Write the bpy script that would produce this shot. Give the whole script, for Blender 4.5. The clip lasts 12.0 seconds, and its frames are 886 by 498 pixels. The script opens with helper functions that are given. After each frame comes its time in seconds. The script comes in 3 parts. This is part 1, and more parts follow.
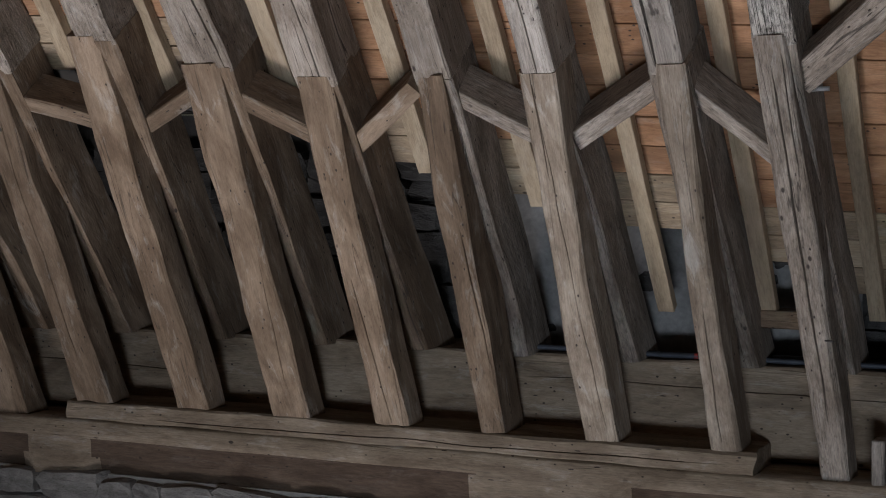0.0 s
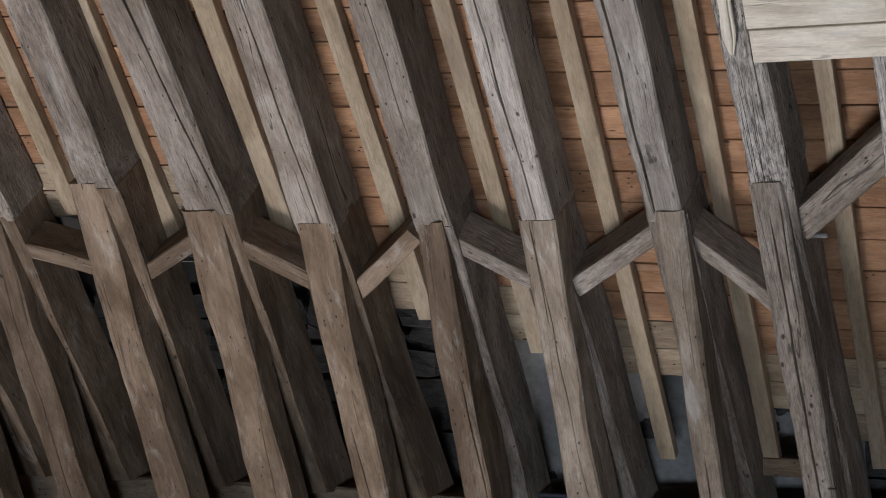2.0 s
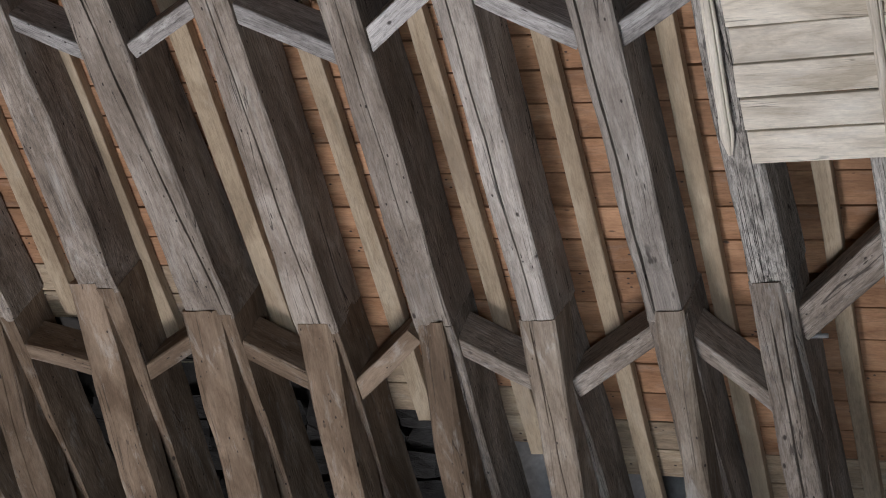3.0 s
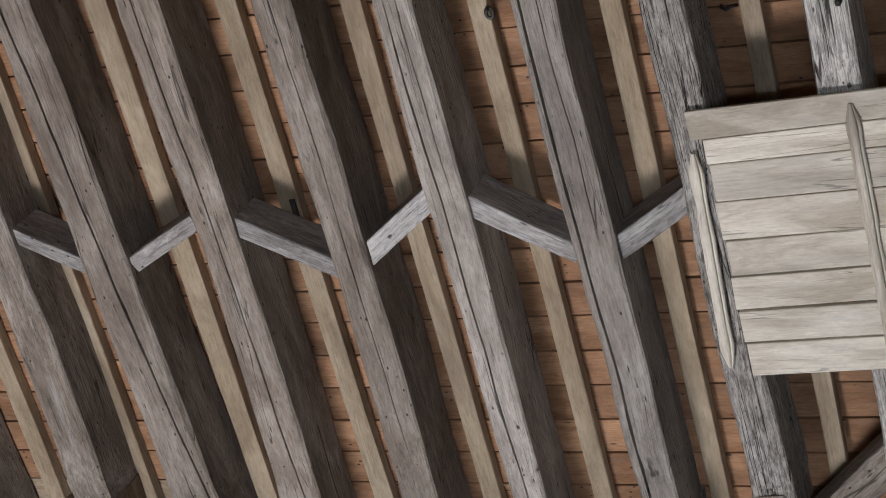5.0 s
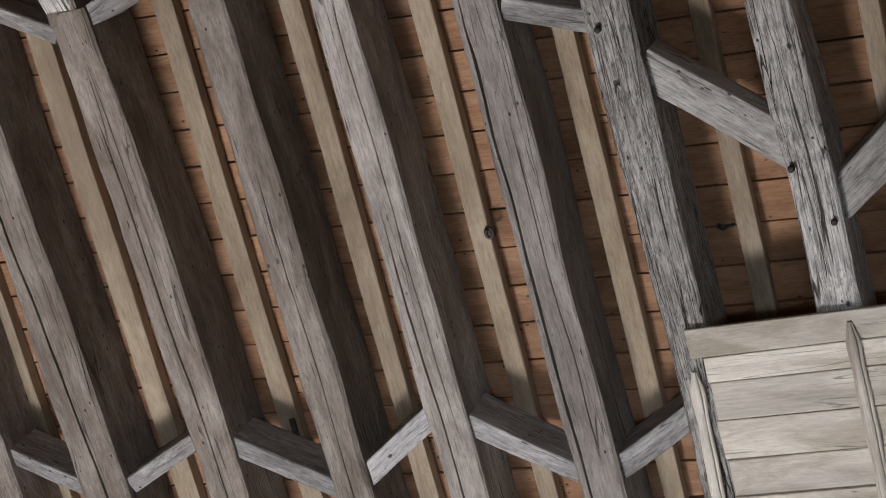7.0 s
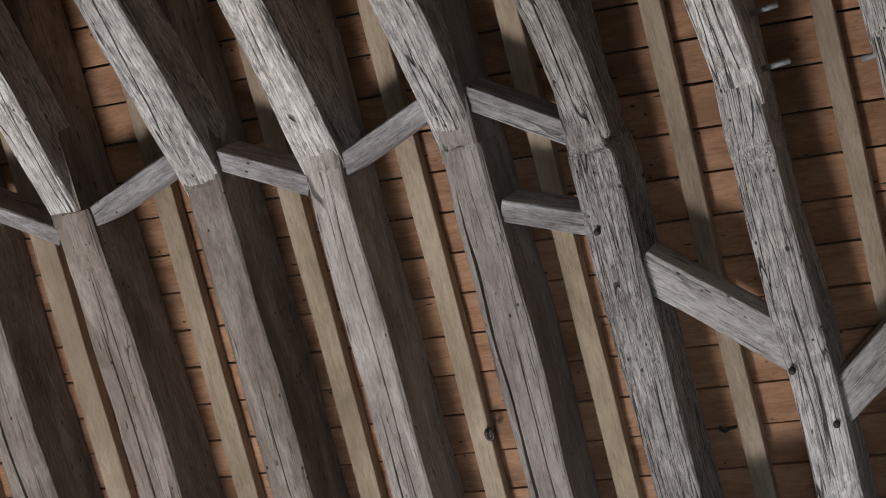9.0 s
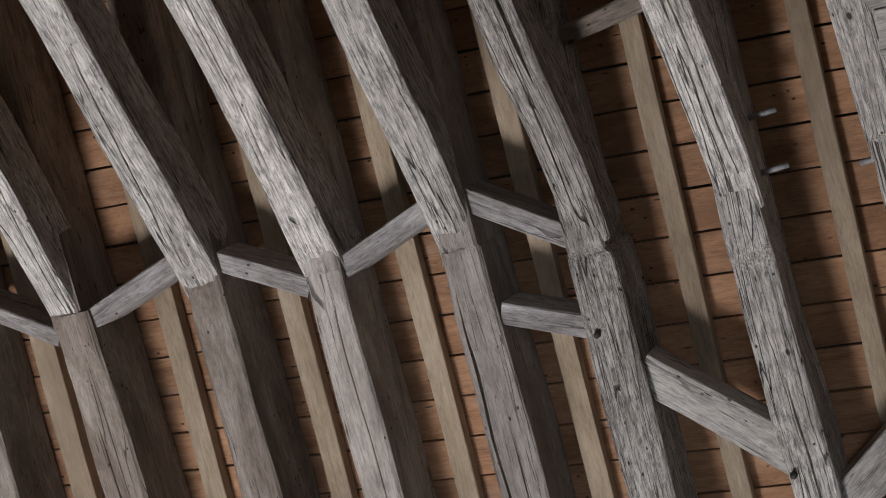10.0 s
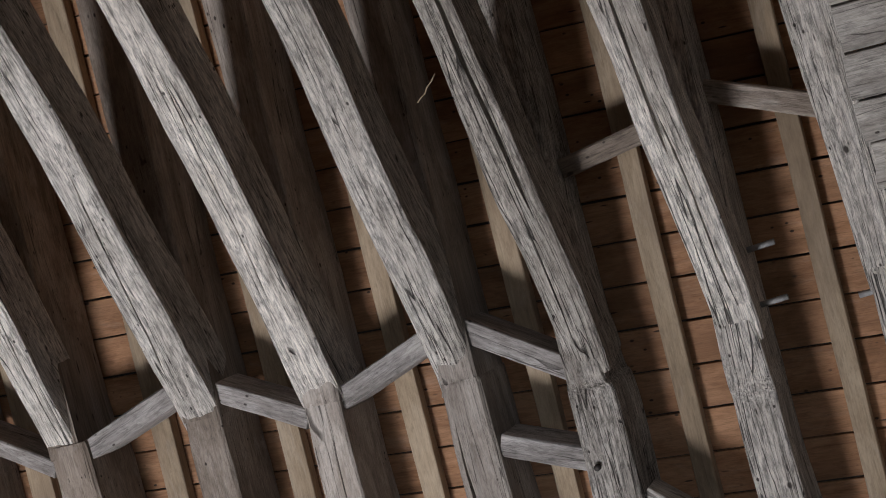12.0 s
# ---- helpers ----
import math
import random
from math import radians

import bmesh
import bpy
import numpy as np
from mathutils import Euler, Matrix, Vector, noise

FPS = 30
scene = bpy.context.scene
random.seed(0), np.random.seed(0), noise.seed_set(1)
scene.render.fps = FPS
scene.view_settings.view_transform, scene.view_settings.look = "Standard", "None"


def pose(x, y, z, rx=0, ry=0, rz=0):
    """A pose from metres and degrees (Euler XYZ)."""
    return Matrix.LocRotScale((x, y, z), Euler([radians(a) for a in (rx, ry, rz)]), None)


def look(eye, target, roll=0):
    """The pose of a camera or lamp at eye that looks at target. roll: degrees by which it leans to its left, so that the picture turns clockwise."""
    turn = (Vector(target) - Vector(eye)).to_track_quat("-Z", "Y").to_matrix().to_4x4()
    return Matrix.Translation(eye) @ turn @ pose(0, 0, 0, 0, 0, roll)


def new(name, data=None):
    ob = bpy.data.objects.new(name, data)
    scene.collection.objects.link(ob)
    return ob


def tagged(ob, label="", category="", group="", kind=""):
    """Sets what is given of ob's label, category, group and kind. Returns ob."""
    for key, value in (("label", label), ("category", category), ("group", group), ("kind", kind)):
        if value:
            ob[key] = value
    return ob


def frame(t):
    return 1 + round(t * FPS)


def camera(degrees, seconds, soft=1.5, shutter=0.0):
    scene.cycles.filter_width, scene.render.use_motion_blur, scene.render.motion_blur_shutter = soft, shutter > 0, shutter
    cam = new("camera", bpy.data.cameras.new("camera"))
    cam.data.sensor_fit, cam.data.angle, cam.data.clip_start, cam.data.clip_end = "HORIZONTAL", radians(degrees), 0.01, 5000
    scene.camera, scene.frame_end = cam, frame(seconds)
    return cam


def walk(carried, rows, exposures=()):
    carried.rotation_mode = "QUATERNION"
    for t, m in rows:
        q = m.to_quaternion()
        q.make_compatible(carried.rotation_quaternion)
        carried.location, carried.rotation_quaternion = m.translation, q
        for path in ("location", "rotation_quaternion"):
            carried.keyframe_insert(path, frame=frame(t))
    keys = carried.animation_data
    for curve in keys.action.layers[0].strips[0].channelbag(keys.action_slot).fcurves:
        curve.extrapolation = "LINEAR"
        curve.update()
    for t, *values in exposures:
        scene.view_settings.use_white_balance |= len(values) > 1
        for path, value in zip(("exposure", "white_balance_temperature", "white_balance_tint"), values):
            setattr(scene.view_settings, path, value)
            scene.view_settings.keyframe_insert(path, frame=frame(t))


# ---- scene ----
# The camera stands on one spot in a timber-roofed hall and tilts up from the eaves to the curved braces.
cam = camera(29.48, 12.0, soft=0.95)
EYE, TILT, TURN = 8.0, -4.0, 24.0
ROWS = [  # seconds, degrees tilted up from the start, roll
    (0.0, 0.0, 0.0), (0.5, 0.342, 0.0), (1.0, 1.824, 0.0), (1.5, 3.377, 0.0), (2.0, 4.981, 0.0), (2.5, 6.518, 0.0),
    (3.0, 8.39, 0.0), (5.0, 15.611, -0.1), (5.5, 17.414, -0.15), (6.0, 19.44, -0.17), (6.5, 21.258, -0.18),
    (7.0, 23.045, -0.2), (9.0, 29.88, -0.06), (9.5, 31.544, 0.0), (10.0, 33.362, 0.12), (10.5, 34.965, 0.17),
    (11.0, 36.38, 0.2), (11.5, 37.577, 0.22), (12.0, 37.823, 0.25),
]
walk(cam, [(t, pose(0, 0, EYE, 90 + TILT + up, 0, TURN) @ pose(0, 0, 0, 0, 0, roll)) for t, up, roll in ROWS],
     exposures=[(0.0, 0.0, 6150, 13), (12.0, 0.0, 6150, 13)])

# ---- light: an unseen lamp added at the floor lights the roof from below; weak daylight and a cool fill lamp come in by an added opening ----
world = bpy.data.worlds.new("sky")
scene.world = world
world.use_nodes = True
wn = world.node_tree.nodes
sky = wn.new("ShaderNodeTexSky")
sky.sky_type, sky.sun_disc = "NISHITA", False
SUN_UP = 22.5
sky.sun_elevation, sky.sun_rotation = radians(SUN_UP), radians(180)
wn["Background"].inputs["Strength"].default_value = 0.05
world.node_tree.links.new(sky.outputs["Color"], wn["Background"].inputs["Color"])
sun_data = bpy.data.lights.new("sun", "SUN")
sun_data.energy, sun_data.angle, sun_data.color = 5.0, radians(0.6), (1.0, 0.985, 0.96)
sun = new("sun", sun_data)
sun.matrix_world = look((0, -40, 40 * math.tan(radians(SUN_UP))), (0, 0, 0))

# no fixture is known here: unseen lamp added as the roof's main light
uplight_data = bpy.data.lights.new("added_uplight", "AREA")
uplight_data.shape, uplight_data.size, uplight_data.size_y = "RECTANGLE", 2.0, 2.0
uplight_data.energy, uplight_data.color = 290.0, (1.0, 0.985, 0.985)
uplight_data.spread = radians(88)
uplight = new("added_uplight", uplight_data)
uplight.matrix_world = look((-4.8, 2.0, 0.35), (-3.6, 3.9, 12.0))

FILL_OPENINGS = (0.3,)   # left edge along the wall
WIN_W, WIN_Z0, WIN_Z1, FAR_WALL = 2.4, 3.7, 5.1, -6.0

for wx in FILL_OPENINGS:      # unseen cool fill lamp, added in an invented opening
    fill_data = bpy.data.lights.new("added_cool_fill", "AREA")
    fill_data.shape, fill_data.size, fill_data.size_y = "RECTANGLE", WIN_W, WIN_Z1 - WIN_Z0
    fill_data.energy, fill_data.color = 52.0, (0.80, 0.905, 1.0)
    fill_data.spread = radians(48)      # narrowed so the fill stays low, off the upper roof
    lamp = new("added_cool_fill", fill_data)
    lamp.matrix_world = look((wx + WIN_W / 2, FAR_WALL - 0.2, (WIN_Z0 + WIN_Z1) / 2), (-3.3, 7.5, 6.9))

# ---- materials ----


def nodes_of(name):
    m = bpy.data.materials.new(name)
    m.use_nodes = True
    nt = m.node_tree
    return m, nt, nt.nodes["Principled BSDF"]


def ramp(nt, source, stops):
    r = nt.nodes.new("ShaderNodeValToRGB")
    while len(r.color_ramp.elements) < len(stops):
        r.color_ramp.elements.new(0.5)
    for e, (p, c) in zip(r.color_ramp.elements, stops):
        e.position, e.color = p, (*c, 1) if len(c) == 3 else (c[0], c[0], c[0], 1)
    nt.links.new(source, r.inputs["Fac"])
    return r.outputs["Color"]


def mix(nt, kind, fac, a, b):
    n = nt.nodes.new("ShaderNodeMix")
    n.data_type, n.blend_type = "RGBA", kind
    for sock, v in ((n.inputs[0], fac), (n.inputs[6], a), (n.inputs[7], b)):
        if isinstance(v, (int, float)):
            sock.default_value = v
        elif isinstance(v, tuple):
            sock.default_value = (*v, 1)
        else:
            nt.links.new(v, sock)
    return n.outputs[2]


def calc(nt, op, a, b=0.0):
    n = nt.nodes.new("ShaderNodeMath")
    n.operation = op
    for sock, v in zip(n.inputs, (a, b)):
        if isinstance(v, (int, float)):
            sock.default_value = v
        else:
            nt.links.new(v, sock)
    return n.outputs[0]


def coords(nt, scale, shift=37.0, attribute="grain"):
    """Position along and across the piece's own grain, shifted piece by piece."""
    at = nt.nodes.new("ShaderNodeAttribute")
    at.attribute_name = attribute
    info = nt.nodes.new("ShaderNodeObjectInfo")
    mul = nt.nodes.new("ShaderNodeVectorMath")
    mul.operation = "MULTIPLY"
    mul.inputs[1].default_value = scale
    nt.links.new(at.outputs["Vector"], mul.inputs[0])
    add = nt.nodes.new("ShaderNodeVectorMath")
    add.operation = "ADD"
    nt.links.new(mul.outputs[0], add.inputs[0])
    nt.links.new(calc(nt, "MULTIPLY", info.outputs["Random"], shift), add.inputs[1])
    return add.outputs[0], info.outputs["Random"]


def tex(nt, vector, scale, detail=4.0, rough=0.55, distortion=0.0):
    n = nt.nodes.new("ShaderNodeTexNoise")
    n.inputs["Scale"].default_value, n.inputs["Detail"].default_value = scale, detail
    n.inputs["Roughness"].default_value, n.inputs["Distortion"].default_value = rough, distortion
    nt.links.new(vector, n.inputs["Vector"])
    return n.outputs["Fac"]


def wood(name, dark, mid, light, stain, checks=0.5, relief=0.5, dust=0.25, holes=True, fine=1.0, split=0.0):
    m, nt, bsdf = nodes_of(name)
    fibre_v, rnd = coords(nt, (120, 120, 12.0))
    rib_v, _ = coords(nt, (44, 44, 3.6), 71.0)
    broad_v, _ = coords(nt, (6, 6, 1.7), 91.0)
    check_v, _ = coords(nt, (19, 19, 0.7), 53.0)
    spot_v, _ = coords(nt, (1, 1, 0.6), 17.0)
    dash_v, _ = coords(nt, (1, 1, 0.18), 29.0)
    mottle_v, _ = coords(nt, (52, 52, 19), 11.0)
    fibre = tex(nt, fibre_v, 1.0, 6.0, 0.75, 0.6)
    rib = tex(nt, rib_v, 1.0, 4.0, 0.6, 1.2)
    broad = tex(nt, broad_v, 1.0, 5.0, 0.62, 0.7)
    col = ramp(nt, broad, [(0.36, dark), (0.5, mid), (0.64, light)])
    col = mix(nt, "MULTIPLY", 1.0, col, ramp(nt, fibre, [(0.41, (1 - 0.7 * fine,)), (0.5, (0.97,)), (0.59, (1 + 0.3 * fine,))]))
    col = mix(nt, "MULTIPLY", 1.0, col, ramp(nt, rib, [(0.36, (1 - 0.35 * fine,)), (0.45, (1.0,)), (0.64, (1 + 0.12 * fine,))]))
    mottle = tex(nt, mottle_v, 1.0, 6.0, 0.7, 0.3)
    col = mix(nt, "MULTIPLY", 1.0, col, ramp(nt, mottle, [(0.39, (1 - 0.6 * fine,)), (0.48, (1.0,)), (0.60, (1 + 0.2 * fine,))]))
    hair_v, _ = coords(nt, (135, 135, 4.5), 61.0)
    hair = tex(nt, hair_v, 1.0, 3.0, 0.6, 0.8)
    col = mix(nt, "MULTIPLY", 1.0, col, ramp(nt, hair, [(0.35, (1 - 0.7 * fine,)), (0.41, (1.0,))]))
    # dull stains and pale dusty patches
    st = tex(nt, broad_v, 0.5, 4.0, 0.6, 0.8)
    col = mix(nt, "MIX", ramp(nt, st, [(0.52, (0.0,)), (0.70, (0.65,))]), col, stain)
    du = tex(nt, broad_v, 2.3, 6.0, 0.72, 0.5)
    col = mix(nt, "MIX", ramp(nt, du, [(0.55, (0.0,)), (0.72, (dust,))]), col, (0.58, 0.55, 0.50))
    # drying checks, thin dark lines along the grain
    ck = tex(nt, check_v, 1.0, 1.5, 0.5, 0.5)
    line = ramp(nt, calc(nt, "ABSOLUTE", calc(nt, "SUBTRACT", ck, 0.5)), [(0.0, (1.0,)), (0.004, (0.9,)), (0.008, (0.0,))])
    where = ramp(nt, tex(nt, broad_v, 0.9, 2.0), [(0.50, (0.0,)), (0.56, (1.0,))])
    line = mix(nt, "MULTIPLY", 1.0, line, where)
    if split:       # weathered timber: close-set open cracks, a few millimetres wide
        for size, run, width, place, shift in ((13, 0.36, 0.011, 0.8, 131.0), (30, 0.9, 0.015, 1.4, 151.0)):
            vec, _ = coords(nt, (size, size, run), shift)
            sway = tex(nt, broad_v, 1.6, 3.0, 0.6)
            bent = nt.nodes.new("ShaderNodeVectorMath")
            bent.operation = "ADD"
            nt.links.new(vec, bent.inputs[0])
            nt.links.new(calc(nt, "MULTIPLY", sway, 0.25), bent.inputs[1])
            cell = nt.nodes.new("ShaderNodeTexVoronoi")
            cell.feature = "DISTANCE_TO_EDGE"
            cell.inputs["Scale"].default_value = 1.0
            nt.links.new(bent.outputs[0], cell.inputs["Vector"])
            more = ramp(nt, cell.outputs["Distance"], [(0.0, (1.0,)), (width * 0.6, (0.9,)), (width, (0.0,))])
            spread = tex(nt, broad_v, place, 3.0, 0.6)
            edge = 0.66 - 0.3 * split
            more = mix(nt, "MULTIPLY", 1.0, more, ramp(nt, spread, [(edge, (0.0,)), (edge + 0.05, (1.0,))]))
            line = calc(nt, "MAXIMUM", line, more)
    col = mix(nt, "MIX", calc(nt, "MULTIPLY", line, checks), col, (0.025, 0.02, 0.017))
    if holes:
        for size, edge, seed, place in ((26.0, 0.09, 7.0, spot_v), (7.5, 0.05, 3.3, spot_v), (26.0, 0.06, 2.6, dash_v)):
            vor = nt.nodes.new("ShaderNodeTexVoronoi")
            vor.inputs["Scale"].default_value = size
            nt.links.new(place, vor.inputs["Vector"])
            dot = ramp(nt, vor.outputs["Distance"], [(edge, (0.9,)), (edge * 1.7, (0.0,))])
            pick = ramp(nt, tex(nt, spot_v, seed, 1.0), [(0.52, (0.0,)), (0.56, (1.0,))])
            dot = mix(nt, "MULTIPLY", 1.0, dot, pick)
            col = mix(nt, "MIX", dot, col, (0.03, 0.022, 0.018))
    tone = calc(nt, "ADD", calc(nt, "MULTIPLY", rnd, 0.3), 0.85)
    hs = nt.nodes.new("ShaderNodeHueSaturation")
    nt.links.new(tone, hs.inputs["Value"])
    nt.links.new(col, hs.inputs["Color"])
    nt.links.new(hs.outputs["Color"], bsdf.inputs["Base Color"])
    bsdf.inputs["Roughness"].default_value = 0.82
    bsdf.inputs["Specular IOR Level"].default_value = 0.25
    height = calc(nt, "ADD", calc(nt, "ADD", calc(nt, "MULTIPLY", fibre, 0.6), calc(nt, "MULTIPLY", mottle, 0.7)), calc(nt, "ADD", rib, calc(nt, "MULTIPLY", broad, 1.2)))
    height = calc(nt, "SUBTRACT", height, calc(nt, "MULTIPLY", line, 1.3))
    bump = nt.nodes.new("ShaderNodeBump")
    bump.inputs["Strength"].default_value, bump.inputs["Distance"].default_value = relief, 0.012
    nt.links.new(height, bump.inputs["Height"])
    nt.links.new(bump.outputs["Normal"], bsdf.inputs["Normal"])
    return m


def plain(name, a, b, scale, rough=0.85, metal=0.0, relief=0.4, distance=0.01):
    m, nt, bsdf = nodes_of(name)
    tc = nt.nodes.new("ShaderNodeTexCoord")
    big = tex(nt, tc.outputs["Object"], scale, 6.0, 0.6, 0.3)
    fine = tex(nt, tc.outputs["Object"], scale * 9, 4.0, 0.6)
    col = ramp(nt, big, [(0.3, a), (0.7, b)])
    col = mix(nt, "MULTIPLY", 0.5, col, ramp(nt, fine, [(0.3, (0.55,)), (0.7, (1.2,))]))
    nt.links.new(col, bsdf.inputs["Base Color"])
    bsdf.inputs["Roughness"].default_value, bsdf.inputs["Metallic"].default_value = rough, metal
    bump = nt.nodes.new("ShaderNodeBump")
    bump.inputs["Strength"].default_value, bump.inputs["Distance"].default_value = relief, distance
    nt.links.new(calc(nt, "ADD", big, calc(nt, "MULTIPLY", fine, 0.3)), bump.inputs["Height"])
    nt.links.new(bump.outputs["Normal"], bsdf.inputs["Normal"])
    return m


OAK_BROWN = wood("brown_oak", (0.128, 0.085, 0.053), (0.20, 0.138, 0.09), (0.29, 0.21, 0.145), (0.095, 0.064, 0.041), 0.55, 0.45, 0.35, True, 0.2)
OAK_GREY = wood("grey_oak", (0.24, 0.205, 0.174), (0.345, 0.297, 0.252), (0.452, 0.40, 0.348), (0.215, 0.17, 0.134), 0.75, 0.6, 0.3, True, 0.3, 0.25)
OAK_ASH = wood("ashen_oak", (0.18, 0.142, 0.11), (0.262, 0.214, 0.171), (0.36, 0.304, 0.252), (0.145, 0.108, 0.08), 0.75, 0.6, 0.3, True, 0.3, 0.2)
OAK_TAN = wood("tan_oak", (0.185, 0.14, 0.10), (0.275, 0.215, 0.16), (0.39, 0.32, 0.25), (0.14, 0.10, 0.07), 0.5, 0.5, 0.5, True, 0.25)
OAK_SILVER = wood("silvered_oak", (0.43, 0.388, 0.337), (0.60, 0.55, 0.486), (0.72, 0.668, 0.60), (0.30, 0.262, 0.222), 0.85, 1.0, 0.4, True, 0.62, 0.42)
OAK_RIBBED = wood("ribbed_oak", (0.34, 0.30, 0.257), (0.455, 0.41, 0.357), (0.56, 0.515, 0.458), (0.27, 0.235, 0.197), 0.85, 1.0, 0.35, True, 0.75, 0.7)
STRUT_WOOD = wood("strut_oak", (0.23, 0.208, 0.19), (0.33, 0.303, 0.28), (0.47, 0.44, 0.41), (0.18, 0.15, 0.128), 0.5, 0.5, 0.8, True, 0.4, 0.3)
OAK_PALE = wood("pale_oak", (0.30, 0.272, 0.237), (0.40, 0.366, 0.322), (0.51, 0.475, 0.42), (0.21, 0.184, 0.158), 0.6, 0.5, 0.35, True, 0.4, 0.4)
PALE_WOOD = wood("pale_softwood", (0.255, 0.19, 0.123), (0.335, 0.255, 0.168), (0.41, 0.322, 0.222), (0.20, 0.146, 0.098), 0.1, 0.2, 0.12, False, 0.2)
BOARD_WOOD = wood("pine_board", (0.225, 0.114, 0.055), (0.315, 0.167, 0.087), (0.385, 0.214, 0.116), (0.155, 0.083, 0.045), 0.1, 0.2, 0.1, True, 0.22)
OAK_DUN = wood("dun_oak", (0.165, 0.13, 0.10), (0.245, 0.20, 0.16), (0.345, 0.29, 0.24), (0.13, 0.098, 0.072), 0.7, 0.6, 0.35, True, 0.42)
BOARD_OLD = wood("faded_board", (0.21, 0.152, 0.098), (0.29, 0.215, 0.14), (0.36, 0.28, 0.19), (0.15, 0.108, 0.072), 0.2, 0.3, 0.2, True, 0.25)
PANEL_WOOD = wood("limewashed_board", (0.47, 0.40, 0.305), (0.66, 0.585, 0.475), (0.77, 0.70, 0.58), (0.34, 0.29, 0.23), 0.5, 0.4, 0.35, False, 0.13)
PLATE_WOOD = wood("plate_oak", (0.165, 0.12, 0.08), (0.245, 0.185, 0.128), (0.32, 0.25, 0.18), (0.115, 0.083, 0.056), 0.3, 0.4, 0.3, True, 0.2)
CHAMFER_WOOD = wood("dark_brown_oak", (0.065, 0.04, 0.025), (0.095, 0.062, 0.041), (0.13, 0.09, 0.062), (0.05, 0.032, 0.021), 0.2, 0.35, 0.1, True, 0.2)
LIMED_STONE = plain("limed_stone", (0.14, 0.128, 0.114), (0.30, 0.28, 0.255), 3.0, 0.95, 0.0, 0.8, 0.03)
# near-black: the shade of the eaves recess is put into this stone's colour
SHADED_STONE = plain("shaded_rubble", (0.03, 0.028, 0.026), (0.075, 0.07, 0.065), 3.0, 0.95, 0.0, 0.8, 0.03)
MORTAR = plain("lime_mortar", (0.30, 0.28, 0.25), (0.46, 0.44, 0.40), 2.0, 0.95, 0.0, 0.6, 0.02)
SKIM = plain("grimy_plaster", (0.13, 0.125, 0.118), (0.27, 0.262, 0.25), 3.0, 0.95, 0.0, 0.6, 0.02)
PLASTER = plain("old_plaster", (0.10, 0.09, 0.08), (0.17, 0.155, 0.14), 0.8, 0.9, 0.0, 0.3, 0.02)
FLAGS = plain("stone_floor", (0.16, 0.15, 0.14), (0.26, 0.25, 0.235), 0.7, 0.8, 0.0, 0.3)
TURF = plain("turf", (0.025, 0.035, 0.012), (0.05, 0.06, 0.025), 0.5, 0.95)
IRON = plain("old_iron", (0.035, 0.032, 0.03), (0.09, 0.075, 0.065), 30.0, 0.6, 0.6, 0.3, 0.002)
STEEL = plain("worn_steel", (0.22, 0.215, 0.21), (0.36, 0.35, 0.34), 40.0, 0.65, 0.3, 0.2, 0.001)
CABLE = plain("cable_sheath", (0.03, 0.035, 0.045), (0.06, 0.068, 0.085), 12.0, 0.5, 0.0, 0.1, 0.001)
RED = plain("red_tape", (0.35, 0.03, 0.02), (0.45, 0.05, 0.03), 30.0, 0.5, 0.0, 0.1, 0.001)
UNDERLAY = plain("roof_underlay", (0.03, 0.026, 0.022), (0.05, 0.042, 0.035), 3.0)

# ---- the roof's section: the slope runs from the eaves up towards the camera ----
UP = Vector((0, -0.6098, 0.7926))      # up the rafters
OUT = Vector((0, 0.7926, 0.6098))      # out through the roof
ACROSS = Vector((1, 0, 0))


def on_slope(x, s, d=0.0):
    """A place s metres up the rafters' inner face and d metres out from it."""
    return Vector((x, 7.17, EYE + 0.26)) + UP * s + OUT * d


def mesh_of(name, verts, faces, material, grain=None, smooth=True):
    me = bpy.data.meshes.new(name)
    me.from_pydata([tuple(v) for v in verts], [], faces)
    me.materials.append(material)
    if grain is not None:
        at = me.attributes.new("grain", "FLOAT_VECTOR", "POINT")
        at.data.foreach_set("vector", np.array(grain, dtype=np.float32).ravel())
    if smooth:
        me.polygons.foreach_set("use_smooth", [True] * len(me.polygons))
    me.update()
    return me


def link(name, me, parent=None, label=""):
    ob = new(name, me)
    if parent is not None:
        ob.parent = parent
    if label:
        ob["label"] = label
    return ob


def thing(name, at, label, category, group="", kind=""):
    ob = new(name)
    ob.empty_display_size = 0.1
    ob.location = at
    return tagged(ob, label, category, group, kind)


def under(ob, parent):
    """Parents without moving."""
    ob.parent = parent
    ob.matrix_parent_inverse = Matrix.Translation(parent.location).inverted()
    return ob


